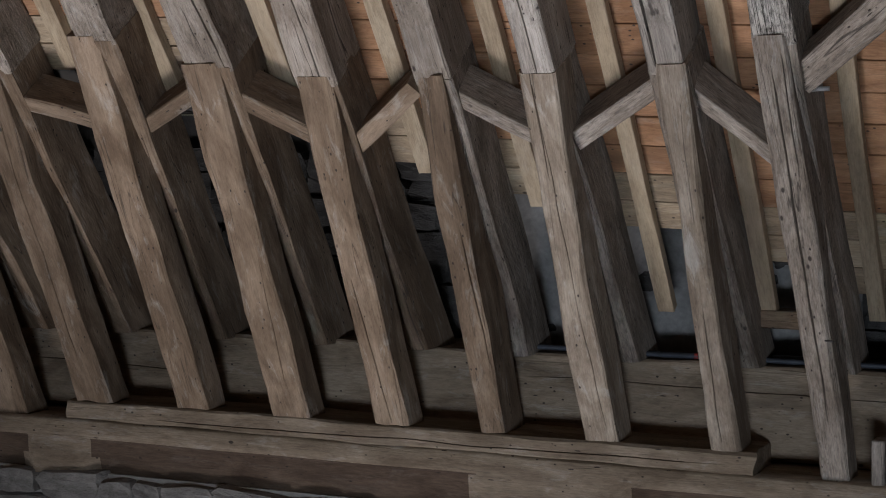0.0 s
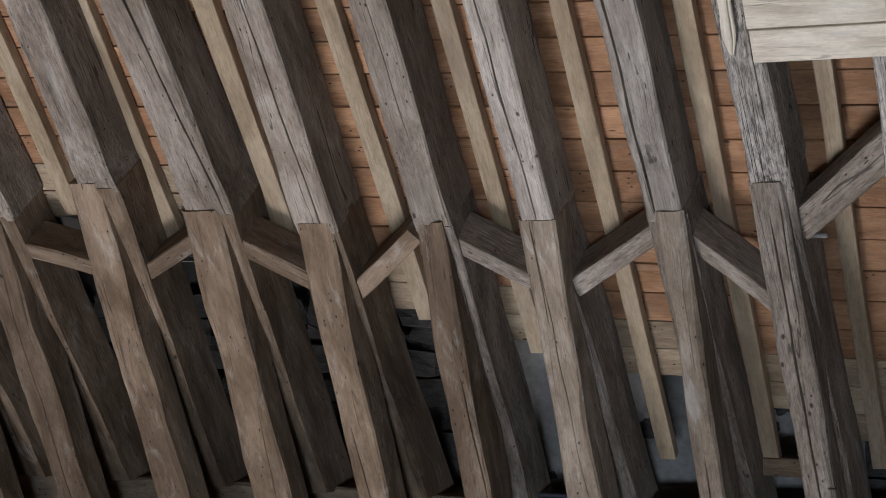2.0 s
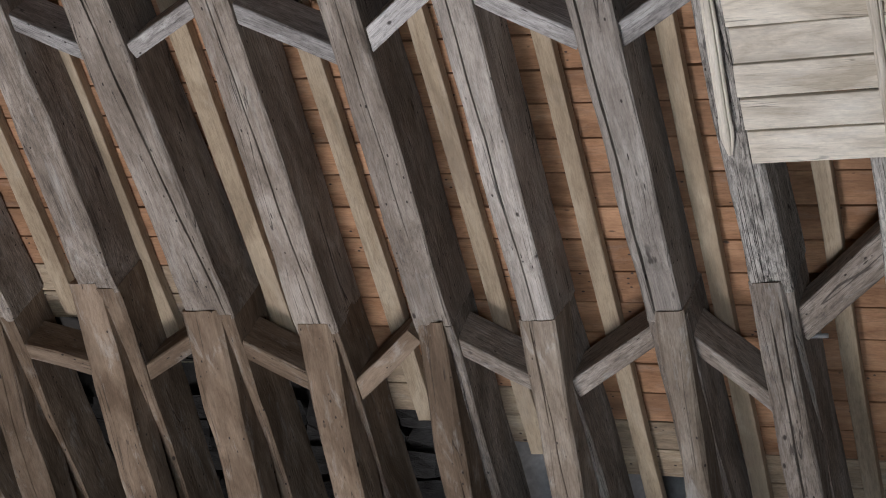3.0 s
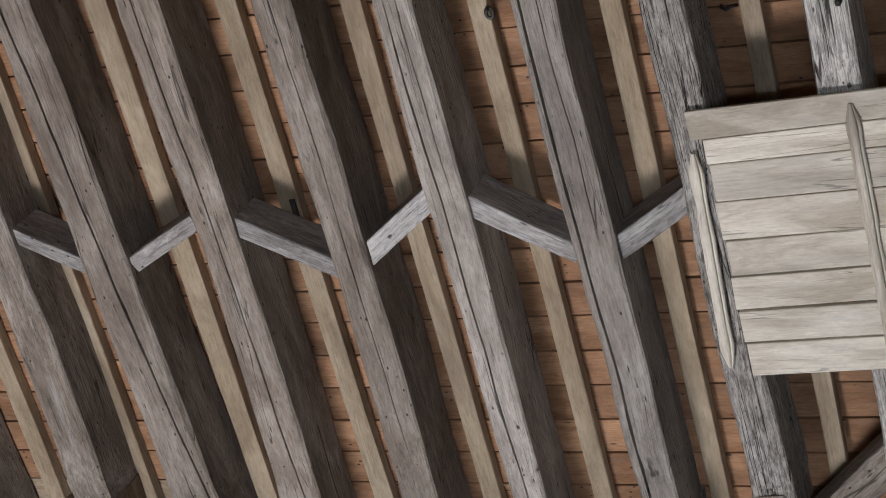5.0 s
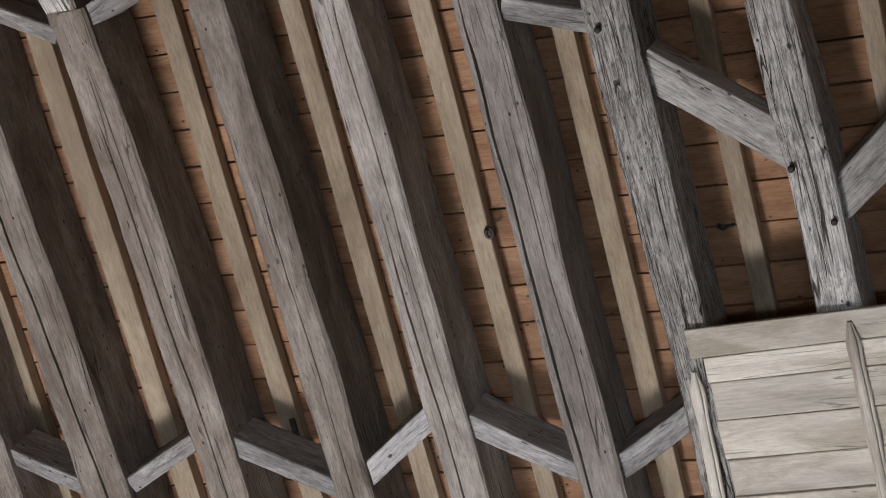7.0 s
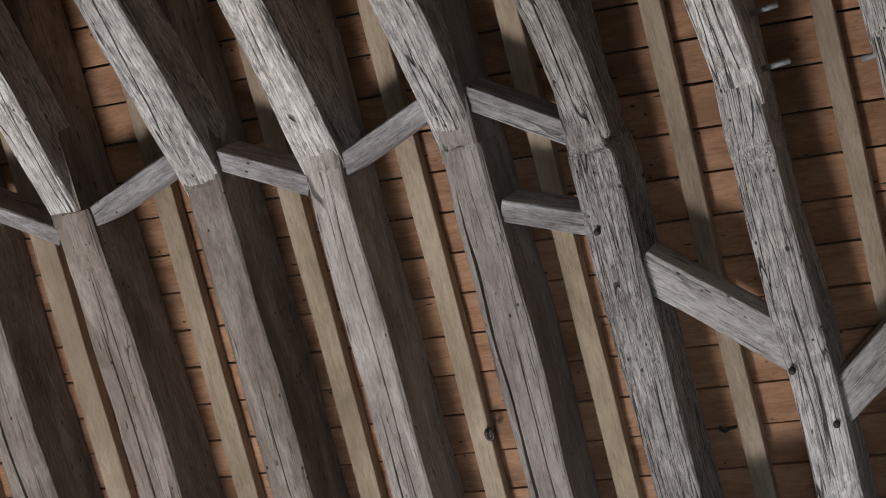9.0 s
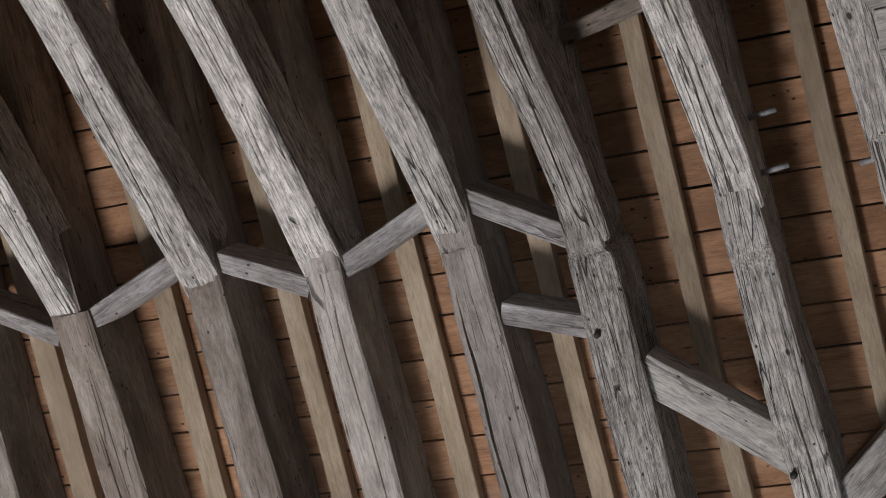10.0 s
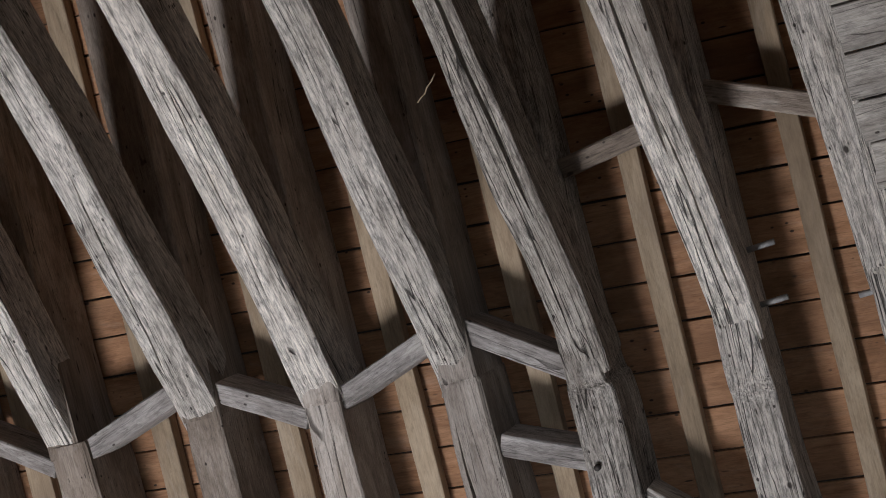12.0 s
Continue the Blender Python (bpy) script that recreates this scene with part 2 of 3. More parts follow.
def timber(name, material, path, left, right, depth, seed, step=0.06, hewn=0.006, wane=0.012, cracks=(), across=None,
           ragged=0.0, sweep=0.006, foot_cut=0.0):
    """A hand-hewn timber. path: places along the middle of its inner face; left, right: half widths to each side, at the two
    ends; depth: thickness away from the viewer. cracks: (from, to, side at start, side at end, width, depth), sides -1 to 1."""
    path = [Vector(p) for p in path]
    cum = [0.0]
    for a, b in zip(path, path[1:]):
        cum.append(cum[-1] + (b - a).length)
    total = cum[-1]
    count = max(6, int(total / step))
    off = Vector((seed * 13.7, seed * 5.1, seed * 9.3))
    verts, grain, ring_len = [], [], 0
    for i in range(count + 1):
        u = total * i / count
        j = max(k for k in range(len(path) - 1) if cum[k] <= u + 1e-9)
        k = (u - cum[j]) / (cum[j + 1] - cum[j])
        if len(path) > 2:      # smooth through bends
            p0, p1, p2, p3 = path[max(j - 1, 0)], path[j], path[j + 1], path[min(j + 2, len(path) - 1)]
            c = 0.5 * (2 * p1 + (p2 - p0) * k + (2 * p0 - 5 * p1 + 4 * p2 - p3) * k * k + (3 * p1 - p0 - 3 * p2 + p3) * k ** 3)
            t = ((p2 - p0) * (1 - k) + (p3 - p1) * k).normalized()
        else:
            c, t = path[j].lerp(path[j + 1], k), (path[j + 1] - path[j]).normalized()
        ax = (across or ACROSS)
        ax = (ax - t * ax.dot(t)).normalized()
        dz = t.cross(ax)
        if dz.dot(OUT) < 0:
            dz = -dz
        f = u / total
        if len(left) == len(path):
            wl, wr = left[j] + (left[j + 1] - left[j]) * k, right[j] + (right[j + 1] - right[j]) * k
        else:
            wl, wr = left[0] + (left[-1] - left[0]) * f, right[0] + (right[-1] - right[0]) * f
        c = c + ax * noise.noise(Vector((u * 0.9, 3.1, 0)) + off) * sweep
        wl += noise.noise(Vector((u * 1.7, 7.7, 0)) + off) * hewn * 1.3
        wr += noise.noise(Vector((u * 1.7, 1.9, 5)) + off) * hewn * 1.3
        ch_l = wane * (0.5 + 1.3 * abs(noise.noise(Vector((u * 2.3, 0, 9)) + off)))
        ch_r = wane * (0.5 + 1.3 * abs(noise.noise(Vector((u * 2.1, 4, 2)) + off)))
        stops, pockets = [-wl + ch_l], []
        live = sorted(cracks, key=lambda q: q[2])
        for a, b, sa, sb, cw, cd in live:
            q = max(0.0, min(1.0, (u - a) / (b - a)))
            fade = max(0.0, min(1.0, min(u - a, b - u) / (0.08 * (b - a)))) if a <= u <= b else 0.0
            pos = sa + (sb - sa) * q
            x = pos * (wr if pos > 0 else wl) + noise.noise(Vector((u * 3.3, sa * 9, 4)) + off) * 0.008
            w = cw * fade * (0.7 + 0.6 * abs(noise.noise(Vector((u * 6, sb, 1)) + off))) + 0.0006
            pockets.append((x, w, cd * fade))
        row = []
        edges = [-wl + ch_l] + [v for x, w, _ in pockets for v in (x - w, x + w)] + [wr - ch_r]
        for e in range(0, len(edges), 2):
            for q in range(5):
                row.append((edges[e] + (edges[e + 1] - edges[e]) * q / 4, 0.0))
            if e // 2 < len(pockets):
                row.append((pockets[e // 2][0], pockets[e // 2][2]))
        side = [(wr, ch_r), (wr, depth * 0.3), (wr, depth * 0.6), (wr * 0.995, depth - wane), (wr - wane, depth)]
        back = [(-wl + wane, depth), (-wl, depth - wane), (-wl, depth * 0.6), (-wl, depth * 0.3), (-wl, ch_l)]
        ring = row + side + back
        ring_len = len(ring)
        for a, d in ring:
            q = Vector((a * 9, d * 9, u * 2.2)) + off
            n1 = noise.noise(q) * hewn + noise.noise(q * 3.1) * hewn * 0.45
            n2 = noise.noise(q + Vector((31, 7, 3))) * hewn * 0.7
            end = 0.0
            if ragged and i in (0, count):
                end = noise.noise(Vector((a * 16, d * 12, i)) + off) * ragged
            end -= foot_cut * d * max(0.0, 1.0 - u / 0.3)
            p = c + ax * (a + n2) + dz * (d + n1) + t * end
            verts.append(p)
            grain.append((a, d, u))
    faces = []
    for i in range(count):
        for j in range(ring_len):
            a, b = i * ring_len + j, i * ring_len + (j + 1) % ring_len
            faces.append((a, b, b + ring_len, a + ring_len))
    faces.append(tuple(range(ring_len - 1, -1, -1)))
    faces.append(tuple(range(count * ring_len, (count + 1) * ring_len)))
    me = mesh_of(name, verts, faces, material, grain)
    bm = bmesh.new()
    bm.from_mesh(me)
    bmesh.ops.recalc_face_normals(bm, faces=bm.faces)
    bm.to_mesh(me)
    bm.free()
    me.set_sharp_from_angle(angle=radians(32))
    return me


def bar(x0, s0, d0, x1, s1, d1, radius, n=10):
    """Round bar between two places on the slope."""
    return rod(on_slope(x0, s0, d0), on_slope(x1, s1, d1), radius, n)


def rod(a, b, radius, n=10, taper=1.0):
    a, b = Vector(a), Vector(b)
    t = (b - a).normalized()
    p = t.orthogonal().normalized()
    q = t.cross(p)
    verts = []
    for c, r in ((a, radius), (b, radius * taper)):
        verts += [c + (p * math.cos(k * math.tau / n) + q * math.sin(k * math.tau / n)) * r for k in range(n)]
    faces = [(k, (k + 1) % n, n + (k + 1) % n, n + k) for k in range(n)]
    faces += [tuple(range(n - 1, -1, -1)), tuple(range(n, 2 * n))]
    return verts, faces


def tube(points, radius, n=8, closed=False):
    """One bent round bar through the points."""
    verts, faces, m = [], [], len(points)
    for i, p in enumerate(points):
        a, b = points[(i - 1) % m if closed else max(i - 1, 0)], points[(i + 1) % m if closed else min(i + 1, m - 1)]
        t = (b - a).normalized()
        u = (OUT - t * OUT.dot(t)).normalized()
        w = t.cross(u)
        verts += [p + (u * math.cos(k * math.tau / n) + w * math.sin(k * math.tau / n)) * radius for k in range(n)]
    for i in range(m if closed else m - 1):
        j = (i + 1) % m
        faces += [(i * n + k, i * n + (k + 1) % n, j * n + (k + 1) % n, j * n + k) for k in range(n)]
    if not closed:
        faces += [tuple(range(n - 1, -1, -1)), tuple(range((m - 1) * n, m * n))]
    return verts, faces


def box_mesh(name, size, material, jitter=0.0, bevel=0.004, long_axis=0):
    """A block about its own middle with softened edges."""
    bm = bmesh.new()
    bmesh.ops.create_cube(bm, size=1.0)
    for v in bm.verts:
        v.co = Vector((v.co.x * size[0], v.co.y * size[1], v.co.z * size[2])) + Vector([random.uniform(-jitter, jitter) for _ in range(3)])
    if bevel:
        bmesh.ops.bevel(bm, geom=bm.edges[:], offset=bevel, segments=1, affect="EDGES")
    me = bpy.data.meshes.new(name)
    bm.to_mesh(me)
    bm.free()
    me.materials.append(material)
    at = me.attributes.new("grain", "FLOAT_VECTOR", "POINT")
    for i, v in enumerate(me.vertices):
        c = list(v.co)
        along = c.pop(long_axis)
        at.data[i].vector = (c[0], c[1], along)
    return me


# ---- large structure ----
X0, X1 = -12.0, 7.0
RIDGE_Y = 1.1


def slab(name, verts, faces, material, label, category, kind="structure"):
    ob = link(name, mesh_of(name, verts, faces, material, smooth=False))
    return tagged(ob, label, category, "", kind)


def cuboid(x0, y0, z0, x1, y1, z1):
    v = [(x, y, z) for z in (z0, z1) for y in (y0, y1) for x in (x0, x1)]
    f = [(0, 2, 3, 1), (4, 5, 7, 6), (0, 1, 5, 4), (2, 6, 7, 3), (0, 4, 6, 2), (1, 3, 7, 5)]
    return v, f


def joined(parts):
    verts, faces = [], []
    for v, f in parts:
        faces += [tuple(i + len(verts) for i in q) for q in f]
        verts += [tuple(p) for p in v]
    return verts, faces


slab("floor", *cuboid(X0 - 0.5, FAR_WALL - 0.5, -0.3, X1 + 0.5, 9.6, 0.0), FLAGS, "worn grey stone floor of the hall", "floor")
slab("ground", *cuboid(-300, -300, -0.6, 300, 300, -0.31), TURF, "dark turf outside the hall", "ground")
slab("wall_north", *cuboid(X0, 8.1, 0.0, X1, 9.5, EYE - 2.0), MORTAR, "mortared rubble wall below the roof plates", "wall")
slab("wall_eaves", *cuboid(X0, 8.93, EYE - 2.0, X1, 9.5, EYE + 0.1), SHADED_STONE, "dark rubble masonry behind the rafter feet", "wall")
EAVE_Z = EYE - 1.2
south = []
edge = X0
for wx in FILL_OPENINGS:
    south.append(cuboid(edge, FAR_WALL - 0.5, 0.0, wx, FAR_WALL, EAVE_Z))
    south.append(cuboid(wx, FAR_WALL - 0.5, 0.0, wx + WIN_W, FAR_WALL, WIN_Z0))
    south.append(cuboid(wx, FAR_WALL - 0.5, WIN_Z1, wx + WIN_W, FAR_WALL, EAVE_Z))
    edge = wx + WIN_W
south.append(cuboid(edge, FAR_WALL - 0.5, 0.0, X1, FAR_WALL, EAVE_Z))
slab("wall_south", *joined(south), PLASTER, "plastered wall with one wide window opening", "wall")
RIDGE_Z = EYE + 0.26 + 0.7926 * (7.17 - RIDGE_Y) / 0.6098 + 0.6
for nm, gx in (("wall_west", X0 - 0.4), ("wall_east", X1)):
    prof = [(FAR_WALL - 0.5, 0.0), (9.5, 0.0), (9.5, EAVE_Z), (RIDGE_Y, RIDGE_Z + 0.1), (FAR_WALL - 0.5, EAVE_Z)]
    v = [(gx, y, z) for y, z in prof] + [(gx + 0.4, y, z) for y, z in prof]
    f = [(4, 3, 2, 1, 0), (5, 6, 7, 8, 9)] + [(i, (i + 1) % 5, (i + 1) % 5 + 5, i + 5) for i in range(5)]
    slab(nm, v, f, PLASTER, "plastered gable wall closing the hall", "wall")


def roof_sheet(name, profile, thick, material, label):
    v = [(x, y, z) for x in (X0 - 0.4, X1 + 0.4) for y, z in profile] + [(x, y + thick[0], z + thick[1]) for x in (X0 - 0.4, X1 + 0.4) for y, z in profile]
    f = [(0, 1, 3, 2), (4, 6, 7, 5), (0, 4, 5, 1), (2, 3, 7, 6), (0, 2, 6, 4), (1, 5, 7, 3)]
    slab(name, v, f, material, label, "roof")


a, b = on_slope(0, -0.38, 0.378), on_slope(0, (7.17 - RIDGE_Y) / 0.6098 + 0.34, 0.378)
roof_sheet("roof_north", [(a.y, a.z), (b.y, b.z)], (0.06, 0.05), UNDERLAY, "dark roof covering above the boards")
roof_sheet("roof_south", [(FAR_WALL - 0.7, EAVE_Z - 0.25), (b.y, b.z)], (-0.06, 0.05), BOARD_WOOD, "boarded far slope of the roof")

# added slab: blocks sky light between the roof sheet's edge and the wall
slab("eaves_light_block", *cuboid(X0 - 0.4, 7.80, EYE + 0.11, X1 + 0.4, 9.6, EYE + 0.18), UNDERLAY, "dark soffit closing the eaves", "soffit")

# ---- plates along the wall head ----
Z = EYE


def along_x(name, material, x0, x1, y, z0, z1, depth, seed, hewn=0.008, wane=0.014, cracks=(), step=0.08, label="", ragged=0.01):
    """A timber that lies along the wall; its inner face is at y."""
    zc, h = (z0 + z1) / 2, (z1 - z0) / 2
    return timber(name, material, [(x0, y, zc), (x1, y, zc)], (h, h), (h, h), depth, seed, step, hewn, wane, cracks, Vector((0, 0, 1)), ragged)


sole = link("sole_plate", along_x("sole_plate", PLATE_WOOD, -6.01, -1.92, 8.05, Z - 1.682, Z - 1.572, 0.36, 3, 0.011, 0.016,
            ((0.6, 3.9, -0.5, -0.2, 0.003, 0.02),), ragged=0.02))
tagged(sole, "worn brown oak sole plate under the ashlar posts", "wall plate")
rear = link("rear_plate", along_x("rear_plate", PLATE_WOOD, -9.5, 1.5, 8.42, Z - 1.68, Z - 1.185, 0.5, 5, 0.012, 0.018,
            ((1.5, 4.4, 0.3, 0.1, 0.003, 0.02), (6.2, 9.0, 0.5, 0.35, 0.002, 0.02))))
tagged(rear, "deep brown oak wall plate carrying the rafter feet", "wall plate")


def chamfered_beam():
    """The lower plate, with long stopped chamfers on its lower edge."""
    stops = ((-9.0, -6.25), (-5.9, -3.36), (-2.62, 0.2))
    top, low, y, back = Z - 1.685, Z - 2.02, 8.06, 8.6
    xs = sorted({round(-9.5 + 0.05 * i, 3) for i in range(221)})
    verts, grain = [], []
    for x in xs:
        cut = 0.0
        for a, b in stops:
            cut = max(cut, max(0.0, min(1.0, min(x - a, b - x) / 0.12)))
        w = noise.noise(Vector((x * 1.3, 2, 0))) * 0.008
        for py, pz in ((back, top), (y + 0.012, top + w), (y + w, top - 0.014 + w), (y + w, top - 0.075), (y + w * 0.6, top - 0.11),
                       (y + 0.001 + cut * 0.02, top - 0.113 - cut * 0.012), (y + 0.003 + cut * 0.03, top - 0.22),
                       (y + 0.004 + cut * 0.06, low), (back, low)):
            q = Vector((x * 2, py * 8, pz * 8))
            verts.append((x, py + noise.noise(q) * 0.006, pz + noise.noise(q + Vector((9, 9, 9))) * 0.005))
            grain.append((py, pz, x))
    n = 9
    faces = [(i * n + j, i * n + (j + 1) % n, (i + 1) * n + (j + 1) % n, (i + 1) * n + j) for i in range(len(xs) - 1) for j in range(n)]
    faces += [tuple(range(n)), tuple(range(len(verts) - 1, len(verts) - n - 1, -1))]
    me = mesh_of("lower_plate", verts, faces, PLATE_WOOD, grain)
    # the chamfer faces take a darker brown than the rest of the beam
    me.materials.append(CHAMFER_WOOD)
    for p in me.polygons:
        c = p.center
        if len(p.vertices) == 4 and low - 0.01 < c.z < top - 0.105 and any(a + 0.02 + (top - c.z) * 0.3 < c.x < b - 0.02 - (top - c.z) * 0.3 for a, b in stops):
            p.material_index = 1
    bm = bmesh.new()
    bm.from_mesh(me)
    bmesh.ops.recalc_face_normals(bm, faces=bm.faces)
    bm.to_mesh(me)
    bm.free()
    return me


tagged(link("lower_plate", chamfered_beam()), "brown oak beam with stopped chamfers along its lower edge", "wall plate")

# ---- trusses ----
TRUSSES = []


def plan(post, depth, foot, rafter, brace):
    """post: left and right at its foot, left and right at its head, how far the head runs up the rafter; depth of the post;
    foot: right side of the rafter's foot; rafter: places up the slope with left and right there; brace: left, right, low and high."""
    TRUSSES.append((post, depth, foot, rafter, brace))


plan((-7.16, -6.96, -7.12, -6.92, 0.0), 0.20, -6.93, ((0.2, -7.10, -6.90), (3.4, -7.10, -6.90)), (-7.10, -6.94, -7.12, -6.96))
plan((-6.56, -6.32, -6.53, -6.33, 0.05), 0.20, -6.33, ((0.2, -6.50, -6.29), (3.4, -6.48, -6.28)), (-6.48, -6.32, -6.49, -6.33))
plan((-5.934, -5.703, -5.93, -5.735, 0.10), 0.20, -5.735, ((0.2, -5.87, -5.66), (3.4, -5.84, -5.63)), (-5.83, -5.67, -5.84, -5.68))
plan((-5.254, -5.039, -5.203, -5.022, 0.27), 0.20, -5.075, ((0.3, -5.15, -4.93), (1.0, -5.125, -4.906), (3.4, -5.12, -4.91)),
     (-5.11, -4.94, -5.12, -4.95))
plan((-4.612, -4.379, -4.598, -4.400, 0.09), 0.19, -4.417, ((0.15, -4.578, -4.315), (1.6, -4.588, -4.345), (3.4, -4.57, -4.365)), (-4.54, -4.36, -4.53, -4.36))
plan((-3.996, -3.805, -3.973, -3.801, 0.0), 0.20, -3.80, ((0.25, -3.978, -3.77), (1.7, -3.945, -3.735), (3.5, -3.968, -3.775)), (-3.970, -3.834, -3.91, -3.78))
plan((-3.370, -3.235, -3.342, -3.197, 0.0), 0.29, -3.195, ((0.24, -3.342, -3.16), (1.8, -3.33, -3.146), (3.6, -3.334, -3.168)), (-3.352, -3.17, -3.354, -3.195))
plan((-2.802, -2.622, -2.816, -2.648, 0.0), 0.24, -2.59, ((0.22, -2.808, -2.64), (1.8, -2.815, -2.641), (3.5, -2.813, -2.651)), (-2.822, -2.642, -2.815, -2.673))
plan((-2.129, -1.987, -2.172, -2.039, 0.04), 0.24, -1.965, ((0.2, -2.212, -2.036), (1.6, -2.242, -2.064), (3.4, -2.248, -2.083)), (-2.265, -2.10, -2.262, -2.124))
plan((-1.607, -1.466, -1.723, -1.571, 0.18), 0.20, -1.48, ((0.2, -1.715, -1.546), (0.75, -1.726, -1.563), (2.15, -1.75, -1.583), (3.3, -1.770, -1.594)),
     (-1.773, -1.63, -1.79, -1.66))
plan((-1.06, -0.91, -1.14, -0.99, 0.1), 0.20, -0.95, ((0.2, -1.15, -0.99), (2.1, -1.162, -0.992), (2.75, -1.178, -1.02), (3.2, -1.19, -1.035)),
     (-1.195, -1.044, -1.257, -1.084))
plan((-0.55, -0.40, -0.60, -0.45, 0.0), 0.20, -0.42, ((0.2, -0.62, -0.46), (3.4, -0.63, -0.47)), (-0.645, -0.53, -0.653, -0.545))

CRACKS = {  # drying splits that open wide: rafters by truss
    4: ((1.8, 5.2, 0.72, -0.7, 0.007, 0.06),),
    5: ((1.7, 5.0, 0.3, -0.35, 0.0045, 0.04),),
    6: ((2.4, 4.6, 0.1, -0.1, 0.002, 0.02),),
    7: ((1.9, 4.4, -0.05, -0.4, 0.0045, 0.08), (3.5, 5.3, 0.35, 0.1, 0.002, 0.02)),
    8: ((1.7, 5.2, -0.45, -0.7, 0.006, 0.09), (3.3, 4.6, 0.3, 0.2, 0.002, 0.02)),
    9: ((2.2, 3.2, 0.3, 0.5, 0.002, 0.02),),
    10: ((3.9, 4.6, 0.2, 0.1, 0.004, 0.03),),
}
POST_CRACKS = {2: ((0.3, 1.9, -0.1, 0.2, 0.003, 0.03),), 5: ((0.02, 0.9, 0.1, -0.3, 0.003, 0.03),), 6: ((0.4, 1.2, 0.8, 0.4, 0.004, 0.03),),
               7: ((0.02, 1.9, 0.5, -0.3, 0.002, 0.03), (1.5, 2.03, -0.3, -0.35, 0.003, 0.03)), 8: ((0.05, 0.8, 0.0, -0.2, 0.003, 0.03),),
               9: ((0.4, 2.2, 0.1, -0.1, 0.005, 0.05), (1.7, 2.25, 0.55, 0.6, 0.003, 0.03)), 4: ((0.2, 1.0, 0.2, 0.5, 0.002, 0.02),)}
BRACE_CRACKS = {6: ((0.3, 1.2, -0.5, 0.2, 0.003, 0.03),), 7: ((0.5, 1.5, -0.2, 0.1, 0.002, 0.02),), 9: ((0.65, 2.3, 0.35, 0.3, 0.009, 0.12), (0.1, 0.8, -0.3, -0.1, 0.002, 0.03)),
                10: ((0.75, 2.0, -0.1, -0.1, 0.006, 0.10), (0.2, 0.9, 0.3, 0.1, 0.003, 0.03)), 5: ((0.2, 1.0, 0.2, 0.4, 0.002, 0.02),)}
BRACE = ((5.03, 3.10), (4.66, 3.29), (4.38, 3.43), (4.05, 3.59), (3.8, 3.71), (3.5, 3.84), (3.2, 3.94), (2.7, 4.08), (2.1, 4.18))

